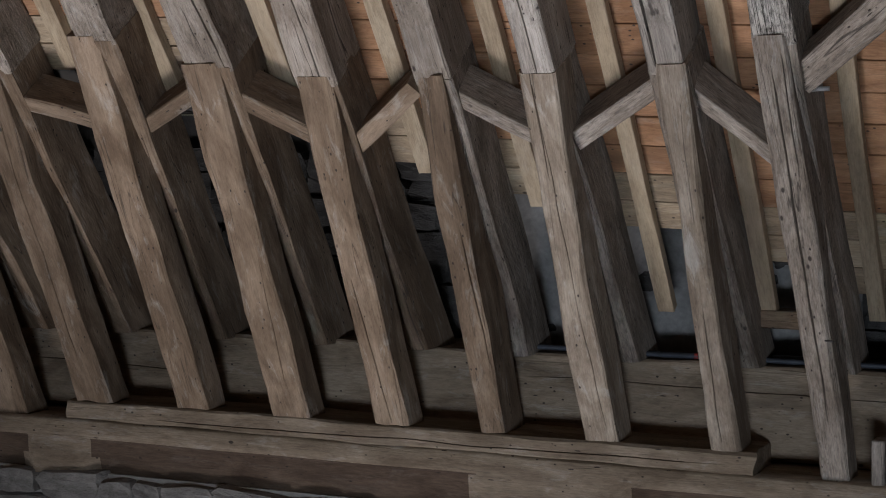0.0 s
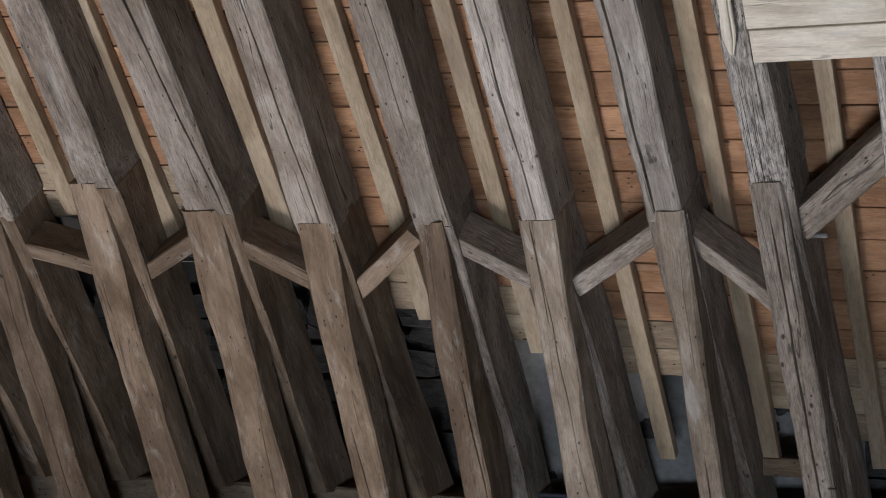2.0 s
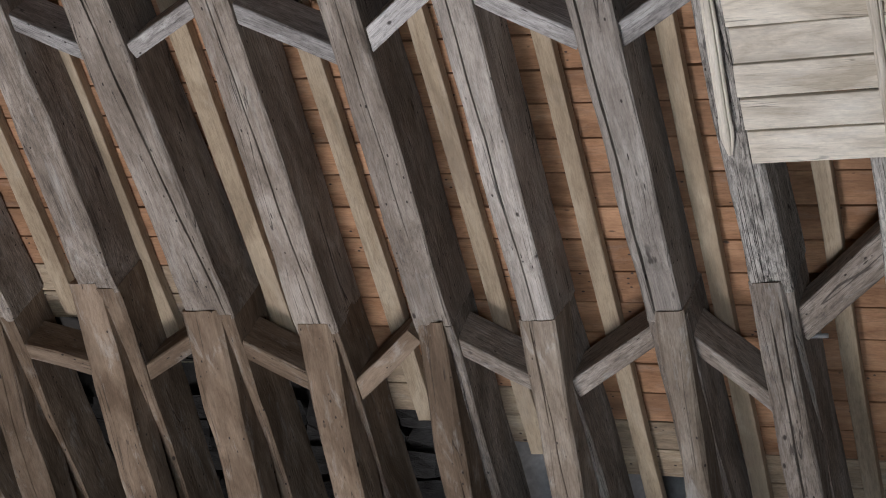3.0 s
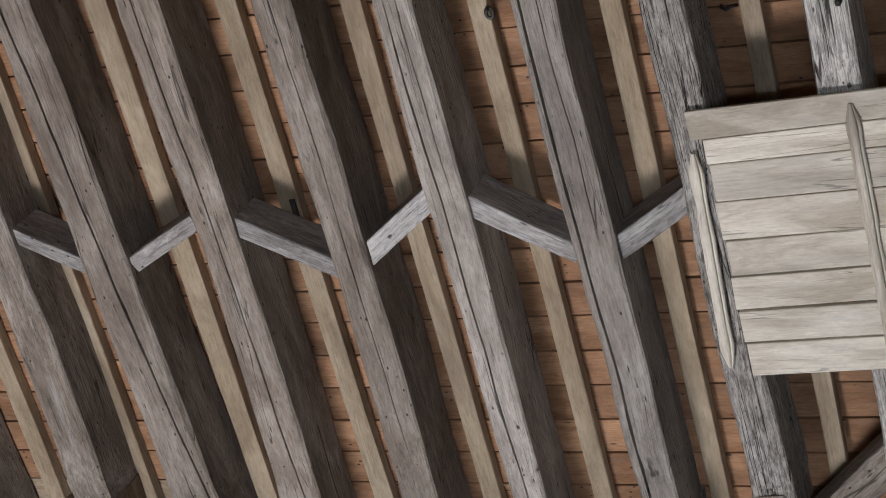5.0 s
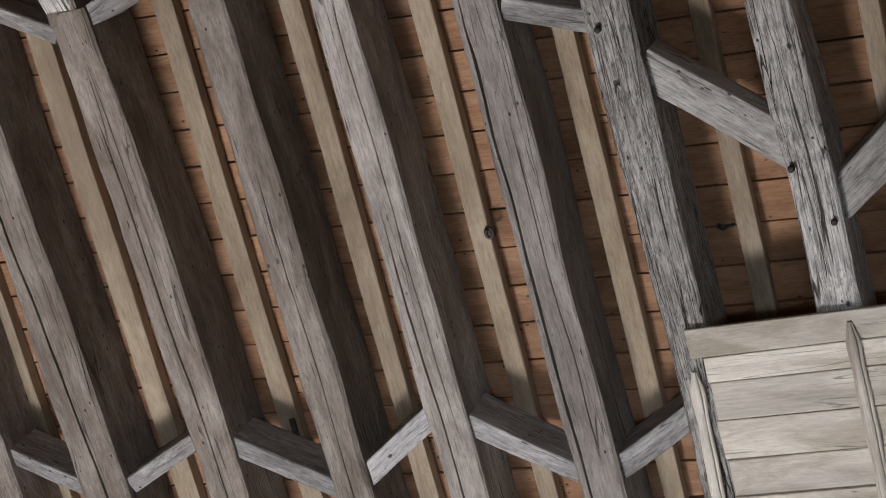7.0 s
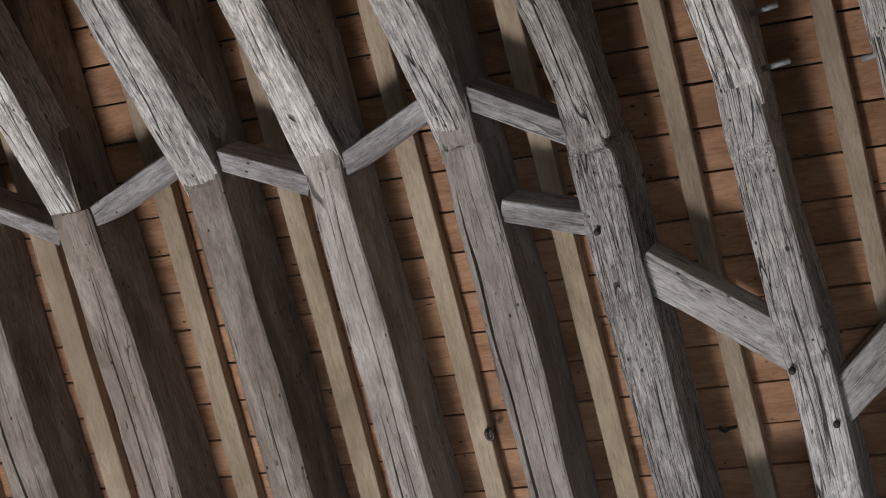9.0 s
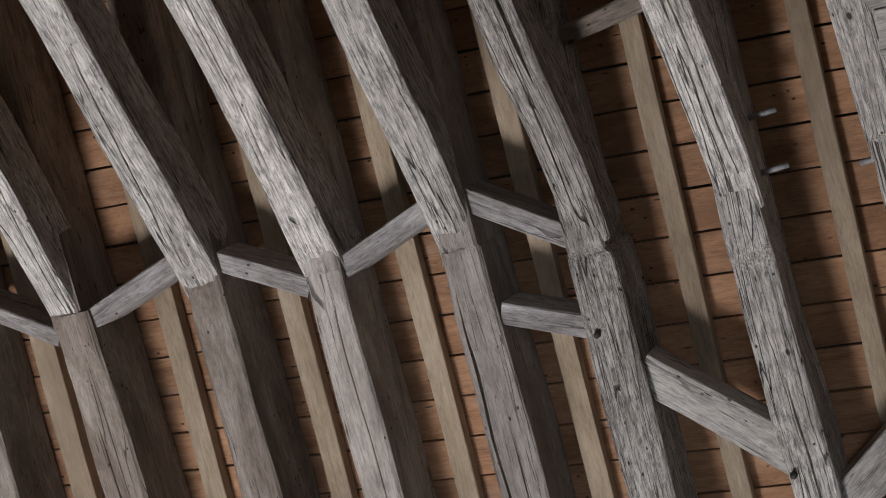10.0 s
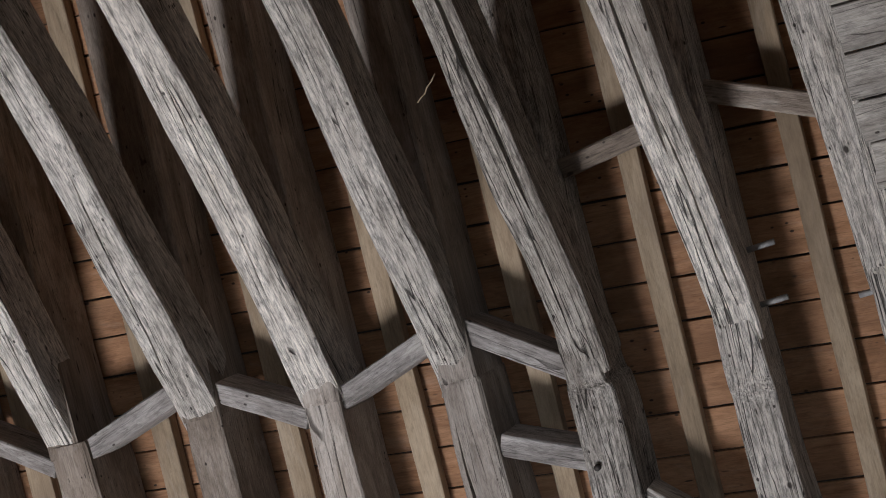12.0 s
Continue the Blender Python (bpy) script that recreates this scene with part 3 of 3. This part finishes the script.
for k, (post, post_deep, foot_right, raf, br) in enumerate(TRUSSES):
    truss = thing("roof_truss", (raf[0][1], 7.17, Z - 1.2),
                  "old oak truss with ashlar post, rafter and curved brace", "roof truss", "roof trusses")
    lone = k in (0, 1, 9, 10, 11)
    foot_s = -0.13 if lone else 0.0
    foot = Vector((0, 8.05, Z - 1.57)) + Vector((0, -0.4334, 0.9012)) * foot_s
    head = on_slope(0, post[4], -0.002)
    foot.x, head.x = (post[0] + post[1]) / 2, (post[2] + post[3]) / 2
    halves = [(post[1] - post[0]) / 2, (post[3] - post[2]) / 2]
    me = timber("ashlar_post", OAK_BROWN if k < 7 else OAK_TAN if k < 9 else OAK_DUN, [foot, head], halves, halves, post_deep, 20 + k, 0.045, 0.012, 0.018,
                POST_CRACKS.get(k, ()), ragged=0.003, sweep=0.018, foot_cut=0.48)
    under(link("ashlar_post", me), truss)["label"] = "brown hewn post with worn edges"
    # the rafter's foot, on the rear plate, behind the post; its brown is darker, with the post's shade put in
    half = 0.10
    top_half = (raf[0][2] - raf[0][1]) / 2
    low_mid, top_mid = foot_right - half, (raf[0][1] + raf[0][2]) / 2
    me = timber("rafter_foot", OAK_BROWN if k < 6 else OAK_DUN, [on_slope(low_mid, -1.845, 0.012), on_slope(top_mid, post[4] - 0.03, 0.006)],
                [half, top_half], [half, top_half], 0.34, 200 + k, 0.06, 0.012, 0.02, ((0.1, 1.5, 0.3, 0.6, 0.003, 0.03),), sweep=0.012, foot_cut=0.77)
    under(link("rafter_foot", me), truss)["label"] = "brown lower length of the rafter"
    # the rafter runs on to the ridge
    s0 = post[4] - 0.06
    spots = [(s0, raf[0][1], raf[0][2])] + [q for q in raf if q[0] > s0 + 0.2] + [(4.0, raf[-1][1], min(raf[-1][2], br[1])), (8.6, raf[-1][1], min(raf[-1][2], br[1]))]
    cuts = [(max(0.02, q[0] - 1.83), q[1] - 1.83, *q[2:]) for q in CRACKS.get(k, ())]
    halves = [(r - l) / 2 for _, l, r in spots]
    me = timber("rafter", OAK_DUN if k < 4 else OAK_ASH if k < 7 else OAK_GREY if k < 9 else OAK_RIBBED if k == 9 else OAK_SILVER,
                [on_slope((l + r) / 2, at, 0.004) for at, l, r in spots], halves, halves, 0.336, 50 + k, 0.05, 0.010, 0.014, cuts, sweep=0.006)
    under(link("rafter", me), truss)["label"] = "grey weathered rafter with drying cracks"
    mid0, mid1 = (br[0] + br[1]) / 2, (br[2] + br[3]) / 2
    pts = [(mid0 + (mid1 - mid0) * i / 6, y, Z + zz) for i, (y, zz) in enumerate(BRACE)]
    if k >= 8:       # these reach lower down their rafters
        low = (0.06, 0.06, 0.07, 0.0)[k - 8]
        pts.insert(0, tuple(Vector(pts[0]) - UP * (low + 0.01)))
        turn = (0.0, 0.030, 0.008, 0.0)[k - 8]      # the foot swings back in line with the rafter
        for i, f in enumerate((1.0, 0.85, 0.4)):
            pts[i] = (pts[i][0] + turn * f, pts[i][1], pts[i][2])
        if k in (9, 10):        # and is scarfed flush with it
            for i in (0, 1):
                pts[i] = tuple(on_slope(pts[i][0], 3.46 + 0.115 * i, 0.018 - 0.028 * i))
    me = timber("arch_brace", OAK_RIBBED if k == 9 else OAK_SILVER, pts, [(br[1] - br[0]) / 2, (br[3] - br[2]) / 2], [(br[1] - br[0]) / 2, (br[3] - br[2]) / 2],
                0.26, 80 + k, 0.045, 0.010, 0.014, BRACE_CRACKS.get(k, ()), ragged=0.012 if k < 9 else 0.006, sweep=0.01)
    under(link("arch_brace", me), truss)["label"] = "curved silver-grey oak brace"

# ---- struts in zigzag between the trusses: place at each end, width in the slope, front, depth ----
STRUTS = [
    (-5.76, -0.15, -5.25, -0.31, 0.11, 0), (-5.04, -0.36, -4.62, -0.13, 0.10, 0), (-4.40, -0.14, -4.00, -0.41, 0.12, 0),
    (-3.82, -0.47, -3.38, -0.11, 0.11, 0), (-3.20, -0.15, -2.80, -0.43, 0.10, 0), (-2.65, -0.43, -2.18, -0.10, 0.11, 0),
    (-2.06, -0.14, -1.70, -0.53, 0.10, 0), (-1.57, -0.11, -1.05, 0.373, 0.145, 1),
    (-4.97, 1.73, -4.55, 1.49, 0.10, 0), (-4.34, 1.50, -3.95, 1.68, 0.10, 0), (-3.80, 1.66, -3.32, 1.38, 0.10, 0),
    (-3.19, 1.42, -2.80, 1.68, 0.11, 0), (-2.66, 1.63, -2.23, 1.36, 0.10, 0), (-2.09, 1.35, -1.70, 1.58, 0.12, 0),
    (-4.36, 3.74, -3.98, 3.52, 0.08, 0), (-3.82, 3.57, -3.35, 3.73, 0.10, 0), (-3.20, 3.70, -2.82, 3.51, 0.10, 0),
    (-2.67, 3.56, -2.24, 3.72, 0.11, 0), (-2.12, 3.73, -1.69, 3.46, 0.10, 0), (-2.08, 3.27, -1.68, 3.13, 0.10, 0),
    (-1.62, 2.96, -1.10, 2.525, 0.145, 1), (-1.03, 2.315, -0.58, 2.675, 0.15, 1),
    (-1.62, 4.21, -1.22, 4.29, 0.075, 2), (-1.05, 4.354, -0.58, 4.166, 0.08, 2),
]
for i, (xa, sa, xb, sb, h, big) in enumerate(STRUTS):
    d = (0.035, 0.05, 0.11)[big]
    h *= 0.85 if big == 0 else 1.0
    pa, pb = on_slope(xa, sa, d), on_slope(xb, sb, d)
    t = (pb - pa).normalized()
    ax = OUT.cross(t).normalized()
    me = timber("diagonal_strut", OAK_BROWN if i < 4 else OAK_DUN if i < 8 or big == 2 else STRUT_WOOD if big == 0 else OAK_PALE, [pa, pb], (h / 2, h / 2), (h / 2, h / 2), 0.22 if big == 0 else 0.15, 120 + i, 0.04, 0.006, 0.007, (), ax)
    ob = link("diagonal_strut", me)
    tagged(ob, "broad silvered oak brace set aslant between trusses" if big == 1 else "short grey oak strut wedged aslant between trusses",
           "strut", "struts between the trusses")

# ---- pale intermediate rafters ----
PALE = [(-6.13, 0.103), (-5.541, 0.112), (-4.982, 0.125), (-4.29, 0.122), (-3.65, 0.107), (-3.081, 0.102), (-2.532, 0.096), (-1.989, 0.096),
        (-1.451, 0.091), (-0.846, 0.087), (-0.277, 0.087)]


def boards_end(x):
    """How far down the slope the boards reach."""
    return max(-1.5, -0.77 - 0.37 * (x + 3.7))


for i, (x, w) in enumerate(PALE):
    low = -1.72 if x > -2.6 else boards_end(x) - 0.02
    me = timber("common_rafter", PALE_WOOD, [on_slope(x + w / 2, low, 0.272), on_slope(x + w / 2, 8.6, 0.272)], (w / 2 - 0.005, w / 2 - 0.005), (w / 2 - 0.005, w / 2 - 0.005),
                0.062, 160 + i, 0.12, 0.003, 0.004, (), sweep=0.007)
    tagged(link("common_rafter", me), "pale sawn softwood rafter between the oak trusses", "rafter", "pale rafters")

# ---- the panel of old ceiling boards ----
panel = thing("ceiling_panel", on_slope(-1.6, 0.8, -0.02), "remnant of limewashed board ceiling with moulded battens", "wooden panel")
SEAMS = (0.775, 0.925, 1.08, 1.235, 1.39, 1.556, 1.717, 1.825, 1.945)
frame_rot = Matrix((ACROSS, UP, -OUT)).transposed().to_4x4()
for i, (a, b) in enumerate(zip(SEAMS, SEAMS[1:])):
    xl = -1.66 if i == 7 else -1.61 + random.uniform(-0.006, 0.006)
    xr = -0.45
    me = box_mesh("board", (xr - xl, b - a - (0.013 if i in (1, 2) else 0.004), 0.022), PANEL_WOOD, 0.003, 0.003, 0)
    ob = link("board", me)
    ob.matrix_world = Matrix.Translation(on_slope((xl + xr) / 2, (a + b) / 2, -0.014)) @ frame_rot @ pose(0, 0, 0, 0, 0, random.uniform(-0.35, 0.35))
    mw = ob.matrix_world.copy()
    ob.parent, ob.matrix_parent_inverse = panel, Matrix.Translation(panel.location).inverted()
    ob.matrix_basis = mw


def moulding(name, x0, s0, x1, s1, d, width, seed):
    """A batten with a run moulding: stepped rounded section."""
    sec = ((-1, 0), (-1, 0.4), (-0.8, 0.55), (-0.55, 0.5), (-0.45, 0.85), (-0.15, 1.0), (0.15, 1.0), (0.45, 0.85), (0.55, 0.5), (0.8, 0.55), (1, 0.4), (1, 0))
    verts, grain = [], []
    n, count = len(sec), 30
    for i in range(count + 1):
        f = i / count
        x, s = x0 + (x1 - x0) * f, s0 + (s1 - s0) * f
        wear = (1 + 0.2 * noise.noise(Vector((f * 9, seed, 0)))) * min(1.0, 0.35 + 9 * min(f, 1 - f))
        for a, h in sec:
            verts.append(on_slope(x + a * width / 2 * wear, s, d - h * 0.028 * wear))
            grain.append((a * width / 2, h * 0.03, s))
    faces = [(i * n + j, i * n + (j + 1) % n, (i + 1) * n + (j + 1) % n, (i + 1) * n + j) for i in range(count) for j in range(n)]
    faces += [tuple(range(n)), tuple(range(len(verts) - 1, len(verts) - n - 1, -1))]
    return mesh_of(name, verts, faces, PANEL_WOOD, grain, False)


for x0, s0, x1, s1 in ((-1.69, 0.82, -1.66, 1.765), (-1.035, 0.78, -1.045, 1.90)):
    under(link("batten", moulding("batten", x0, s0, x1, s1, -0.012 if x0 < -1.6 else -0.025, 0.054, x0)), panel)["label"] = "moulded batten"

# ---- second panel, on the curved braces ----


def brace_at(u):
    """Place and direction u metres along the inside of the braces."""
    for (ya, za), (yb, zb) in zip(BRACE, BRACE[1:]):
        ln = math.hypot(yb - ya, zb - za)
        if u <= ln or (yb, zb) == BRACE[-1]:
            d = Vector((0, (yb - ya) / ln, (zb - za) / ln))
            return Vector((0, ya, Z + za)) + d * u, d
        u -= ln


panel = thing("ceiling_panel", brace_at(0.2)[0] + Vector((-0.5, 0, -0.02)), "grey weathered ceiling boards left on a curved brace", "wooden panel")
u = 0.05
for i in range(10):
    w = (0.17, 0.15, 0.18, 0.16, 0.17)[i % 5]
    p, d = brace_at(u + w / 2)
    nrm = Vector((1, 0, 0)).cross(d)
    rot = Matrix((ACROSS, d, nrm)).transposed().to_4x4()
    ob = link("board", box_mesh("board", (1.1, w - 0.008, 0.022), OAK_PALE, 0.003, 0.003, 0))
    ob.matrix_basis = Matrix.Translation(p + nrm * (-0.014 if nrm.z > 0 else 0.014) + Vector((0.03, 0, 0))) @ rot
    ob.parent, ob.matrix_parent_inverse = panel, Matrix.Translation(panel.location).inverted()
    u += w
verts, grain = [], []
for i in range(18):
    p, d = brace_at(0.02 + i * 0.09)
    nrm = Vector((1, 0, 0)).cross(d)
    nrm = -nrm if nrm.z > 0 else nrm
    for a, h in ((-1, 0.2), (-0.6, 0.9), (0, 1.0), (0.4, 0.6), (1, 0.5), (1, -0.6), (-1, -0.6)):
        verts.append(p + Vector((-0.53 + a * 0.03, 0, 0)) + nrm * (0.014 + h * 0.02))
        grain.append((a * 0.03, h * 0.02, i * 0.09))
faces = [(i * 7 + j, i * 7 + (j + 1) % 7, (i + 1) * 7 + (j + 1) % 7, (i + 1) * 7 + j) for i in range(17) for j in range(7)]
under(link("batten", mesh_of("batten", verts, faces, OAK_SILVER, grain, False)), panel)["label"] = "moulded batten"

# ---- small iron and cables ----


def small(name, vf, material, label, category, group=""):
    ob = link(name, mesh_of(name, *vf, material, smooth=True))
    return tagged(ob, label, category, group)


for x, s in ((-1.03, 3.77), (-1.03, 3.57), (-0.69, 3.53), (-1.55, -0.19)):
    small("iron_pin", bar(x, s, 0.12, x + 0.10, s + 0.01, 0.11, 0.011), STEEL, "bare iron pin driven into an oak timber", "iron pin", "iron pins")
hook = thing("iron_hook", on_slope(-2.437, 2.37, 0.27), "black iron hook fixed to a pale rafter", "hook")
under(link("shank", mesh_of("shank", *bar(-2.444, 2.375, 0.275, -2.44, 2.37, 0.235, 0.007), IRON)), hook)
ring = tube([on_slope(-2.437 + 0.016 * math.cos(q * math.tau / 14), 2.356 + 0.022 * math.sin(q * math.tau / 14), 0.255) for q in range(14)], 0.008, 8, True)
under(link("ring", mesh_of("ring", *ring, IRON)), hook)
staple = [on_slope(x, s, d) for x, s, d in ((-1.53, 2.225, 0.335), (-1.525, 2.225, 0.305), (-1.505, 2.218, 0.29), (-1.485, 2.226, 0.30), (-1.465, 2.222, 0.32))]
small("iron_staple", tube(staple, 0.007), IRON, "rusty bent staple stuck in the roof boards", "staple")
small("iron_nail", rod((-1.535, 7.75, Z - 0.96), (-1.485, 7.735, Z - 0.962), 0.005), IRON, "bent iron nail sticking out of an oak post", "nail", "iron nails")
small("iron_bolt", bar(-3.577, 1.64, 0.268, -3.575, 1.55, 0.262, 0.014), IRON, "dark iron bolt beside a strut", "bolt")

for y, x0, x1, r in ((8.47, -3.5, 0.8, 0.014), (8.52, -2.75, 0.8, 0.010), (8.60, -2.3, 0.8, 0.012)):
    segs, n = [], 26
    pts = [Vector((x0 + (x1 - x0) * i / n, y + 0.012 * noise.noise(Vector((i * 0.5, y, 0))), Z - 1.185 + r + 0.006 + 0.006 * noise.noise(Vector((i * 0.7, y, 4))))) for i in range(n + 1)]
    small("cable", tube(pts, r), CABLE, "dark cable lying along the wall plate", "cable", "cables")
small("tape_mark", rod((-2.34, 8.47, Z - 1.165), (-2.32, 8.47, Z - 1.165), 0.0165), RED, "scrap of red tape round a cable", "tape")
block = link("wood_block", box_mesh("wood_block", (0.26, 0.16, 0.09), OAK_BROWN, 0.004, 0.006, 0))
block.location = (-1.86, 8.47, Z - 0.95)
tagged(block, "short brown timber block wedged beside a rafter", "block")
stub = link("wood_stub", box_mesh("wood_stub", (0.06, 0.14, 0.22), OAK_GREY, 0.004, 0.006, 2))
stub.location = (-1.33, 8.14, Z - 1.58)
tagged(stub, "pale timber offcut standing on the lower beam", "offcut")

for x, s in ((-1.725, 3.13), (-1.143, 2.50), (-1.03, 2.28)):
    small("iron_nail", bar(x, s, 0.02, x, s, -0.012, 0.013, 8), IRON, "rusted iron nail head in a weathered rafter", "nail", "iron nails")

twine = [brace_at(u)[0] + Vector((x, -0.01, -0.03)) for x, u in ((-1.79, 1.20), (-1.813, 1.176), (-1.835, 1.16), (-1.85, 1.14), (-1.872, 1.128), (-1.885, 1.118))]
small("twine", tube(twine, 0.0028, 6), PALE_WOOD, "loose end of dry twine hanging from a brace", "twine")

# ---- masonry below the plates: uneven stones bedded in mortar ----
wall = bpy.data.objects["wall_north"]


def stone_mesh(seed, material):
    """A rough lump about one metre across, to be scaled to its bed."""
    bm = bmesh.new()
    bmesh.ops.create_cube(bm, size=1.0)
    bmesh.ops.subdivide_edges(bm, edges=bm.edges[:], cuts=2, use_grid_fill=True)
    for v in bm.verts:
        v.co *= 1.0 - 0.16 * max(0.0, v.co.length - 0.6) / 0.27
        q = v.co * 2.3 + Vector((seed * 7.1, seed * 3.3, 0))
        v.co += Vector((noise.noise(q), noise.noise(q + Vector((5, 5, 5))), noise.noise(q + Vector((9, 1, 4))))) * 0.13
    me = bpy.data.meshes.new("stone")
    bm.to_mesh(me)
    bm.free()
    me.materials.append(material)
    return me


lumps = [stone_mesh(i, SHADED_STONE) for i in range(7)]
limed = [stone_mesh(i + 11, LIMED_STONE) for i in range(7)]
for course, zt in enumerate((Z - 2.03, Z - 2.17)):
    x = -8.6 + 0.13 * course
    while x < 0.5:
        w, h = random.uniform(0.16, 0.5), random.uniform(0.11, 0.17)
        ob = link("stone", random.choice(limed))
        ob.location = (x + w / 2, 8.115 + random.uniform(-0.015, 0.015), zt - 0.045 + random.uniform(-0.015, 0.01))
        ob.scale = (w * 1.02, 0.16, h)
        ob.rotation_euler = (0, radians(random.uniform(-5, 5)), 0)
        ob.parent = wall
        x += w

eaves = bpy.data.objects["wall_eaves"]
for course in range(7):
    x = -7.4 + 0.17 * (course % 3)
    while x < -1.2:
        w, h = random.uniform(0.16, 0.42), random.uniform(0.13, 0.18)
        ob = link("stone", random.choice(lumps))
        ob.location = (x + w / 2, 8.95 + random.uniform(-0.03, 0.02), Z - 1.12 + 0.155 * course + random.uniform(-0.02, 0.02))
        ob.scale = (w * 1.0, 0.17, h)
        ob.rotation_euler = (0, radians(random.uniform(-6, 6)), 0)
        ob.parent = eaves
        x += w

verts, faces = [], []
for i in range(101):
    for j in range(53):
        x, z = -3.55 + 2.0 * i / 100, Z - 1.2 + 1.05 * j / 52
        q = Vector((x * 2.2, z * 2.6, 4.0))
        hide = 0.06 * max(0.0, min(1.0, -3.0 * (noise.noise(q) + 0.5 * noise.noise(q * 2.7) + 0.4)))
        verts.append((x, 8.845 + hide + 0.018 * noise.noise(q * 3.0), z))
        if i and j:
            n = len(verts) - 1
            faces.append((n, n - 1, n - 54, n - 53))
ob = link("plaster_coat", mesh_of("plaster_coat", verts, faces, SKIM), eaves, "crumbling whitish plaster")

# ---- roof boards: courses of planks nailed across the rafters ----
boarding = tagged(link("roof_boarding", mesh_of("roof_boarding", *joined([cuboid(-8.4, 9.02, EYE - 2.1, -8.3, 9.06, EYE - 2.0)]), BOARD_WOOD)),
                  "orange-brown pine boarding on the back of the rafters", "roof boarding", "", "structure")
LEAN = 0.046     # the courses climb a little towards the left end
JOINTS = [(t[3][0][1] + t[3][0][2]) / 2 for t in TRUSSES[1:]]
cache = {}
for c in range(-14, 34):
    w = 0.1673 if c >= 0 else 0.1774
    s = 0.902 + w * c
    stops = [-8.4] + sorted(random.sample(JOINTS, 3)) + [0.9]
    if s < 1.0:      # the lowest boards are cut short at a rafter towards one end
        start = min((q for q in JOINTS if -0.848 - 0.33 * (q + 0.28 + 3.7) <= s + w * 0.6), default=-1.1)
        stops = [start] + [q for q in (stops if s > 0 else JOINTS + [0.9]) if q > start + 0.3]
    for xa, xb in zip(stops, stops[1:]):
        board_wood = BOARD_OLD if s < boards_end((xa + xb) / 2) + 0.3 else BOARD_WOOD
        key = (round(xb - xa, 2), random.randrange(3), w, board_wood.name)
        if key not in cache:
            cache[key] = box_mesh("board", (xb - xa - 0.004, w - 0.008, 0.026), board_wood, 0.0018, 0.002, 0)
        ob = link("board", cache[key])
        mid = (xa + xb) / 2
        ob.matrix_world = Matrix.Translation(on_slope(mid, s + w / 2 - LEAN * (mid + 2.0), 0.350 + random.uniform(-0.003, 0.003))) @ frame_rot @ pose(0, 0, 0, random.uniform(-0.4, 0.4), 0, -math.degrees(LEAN) + random.uniform(-0.05, 0.05))
        ob.parent = boarding
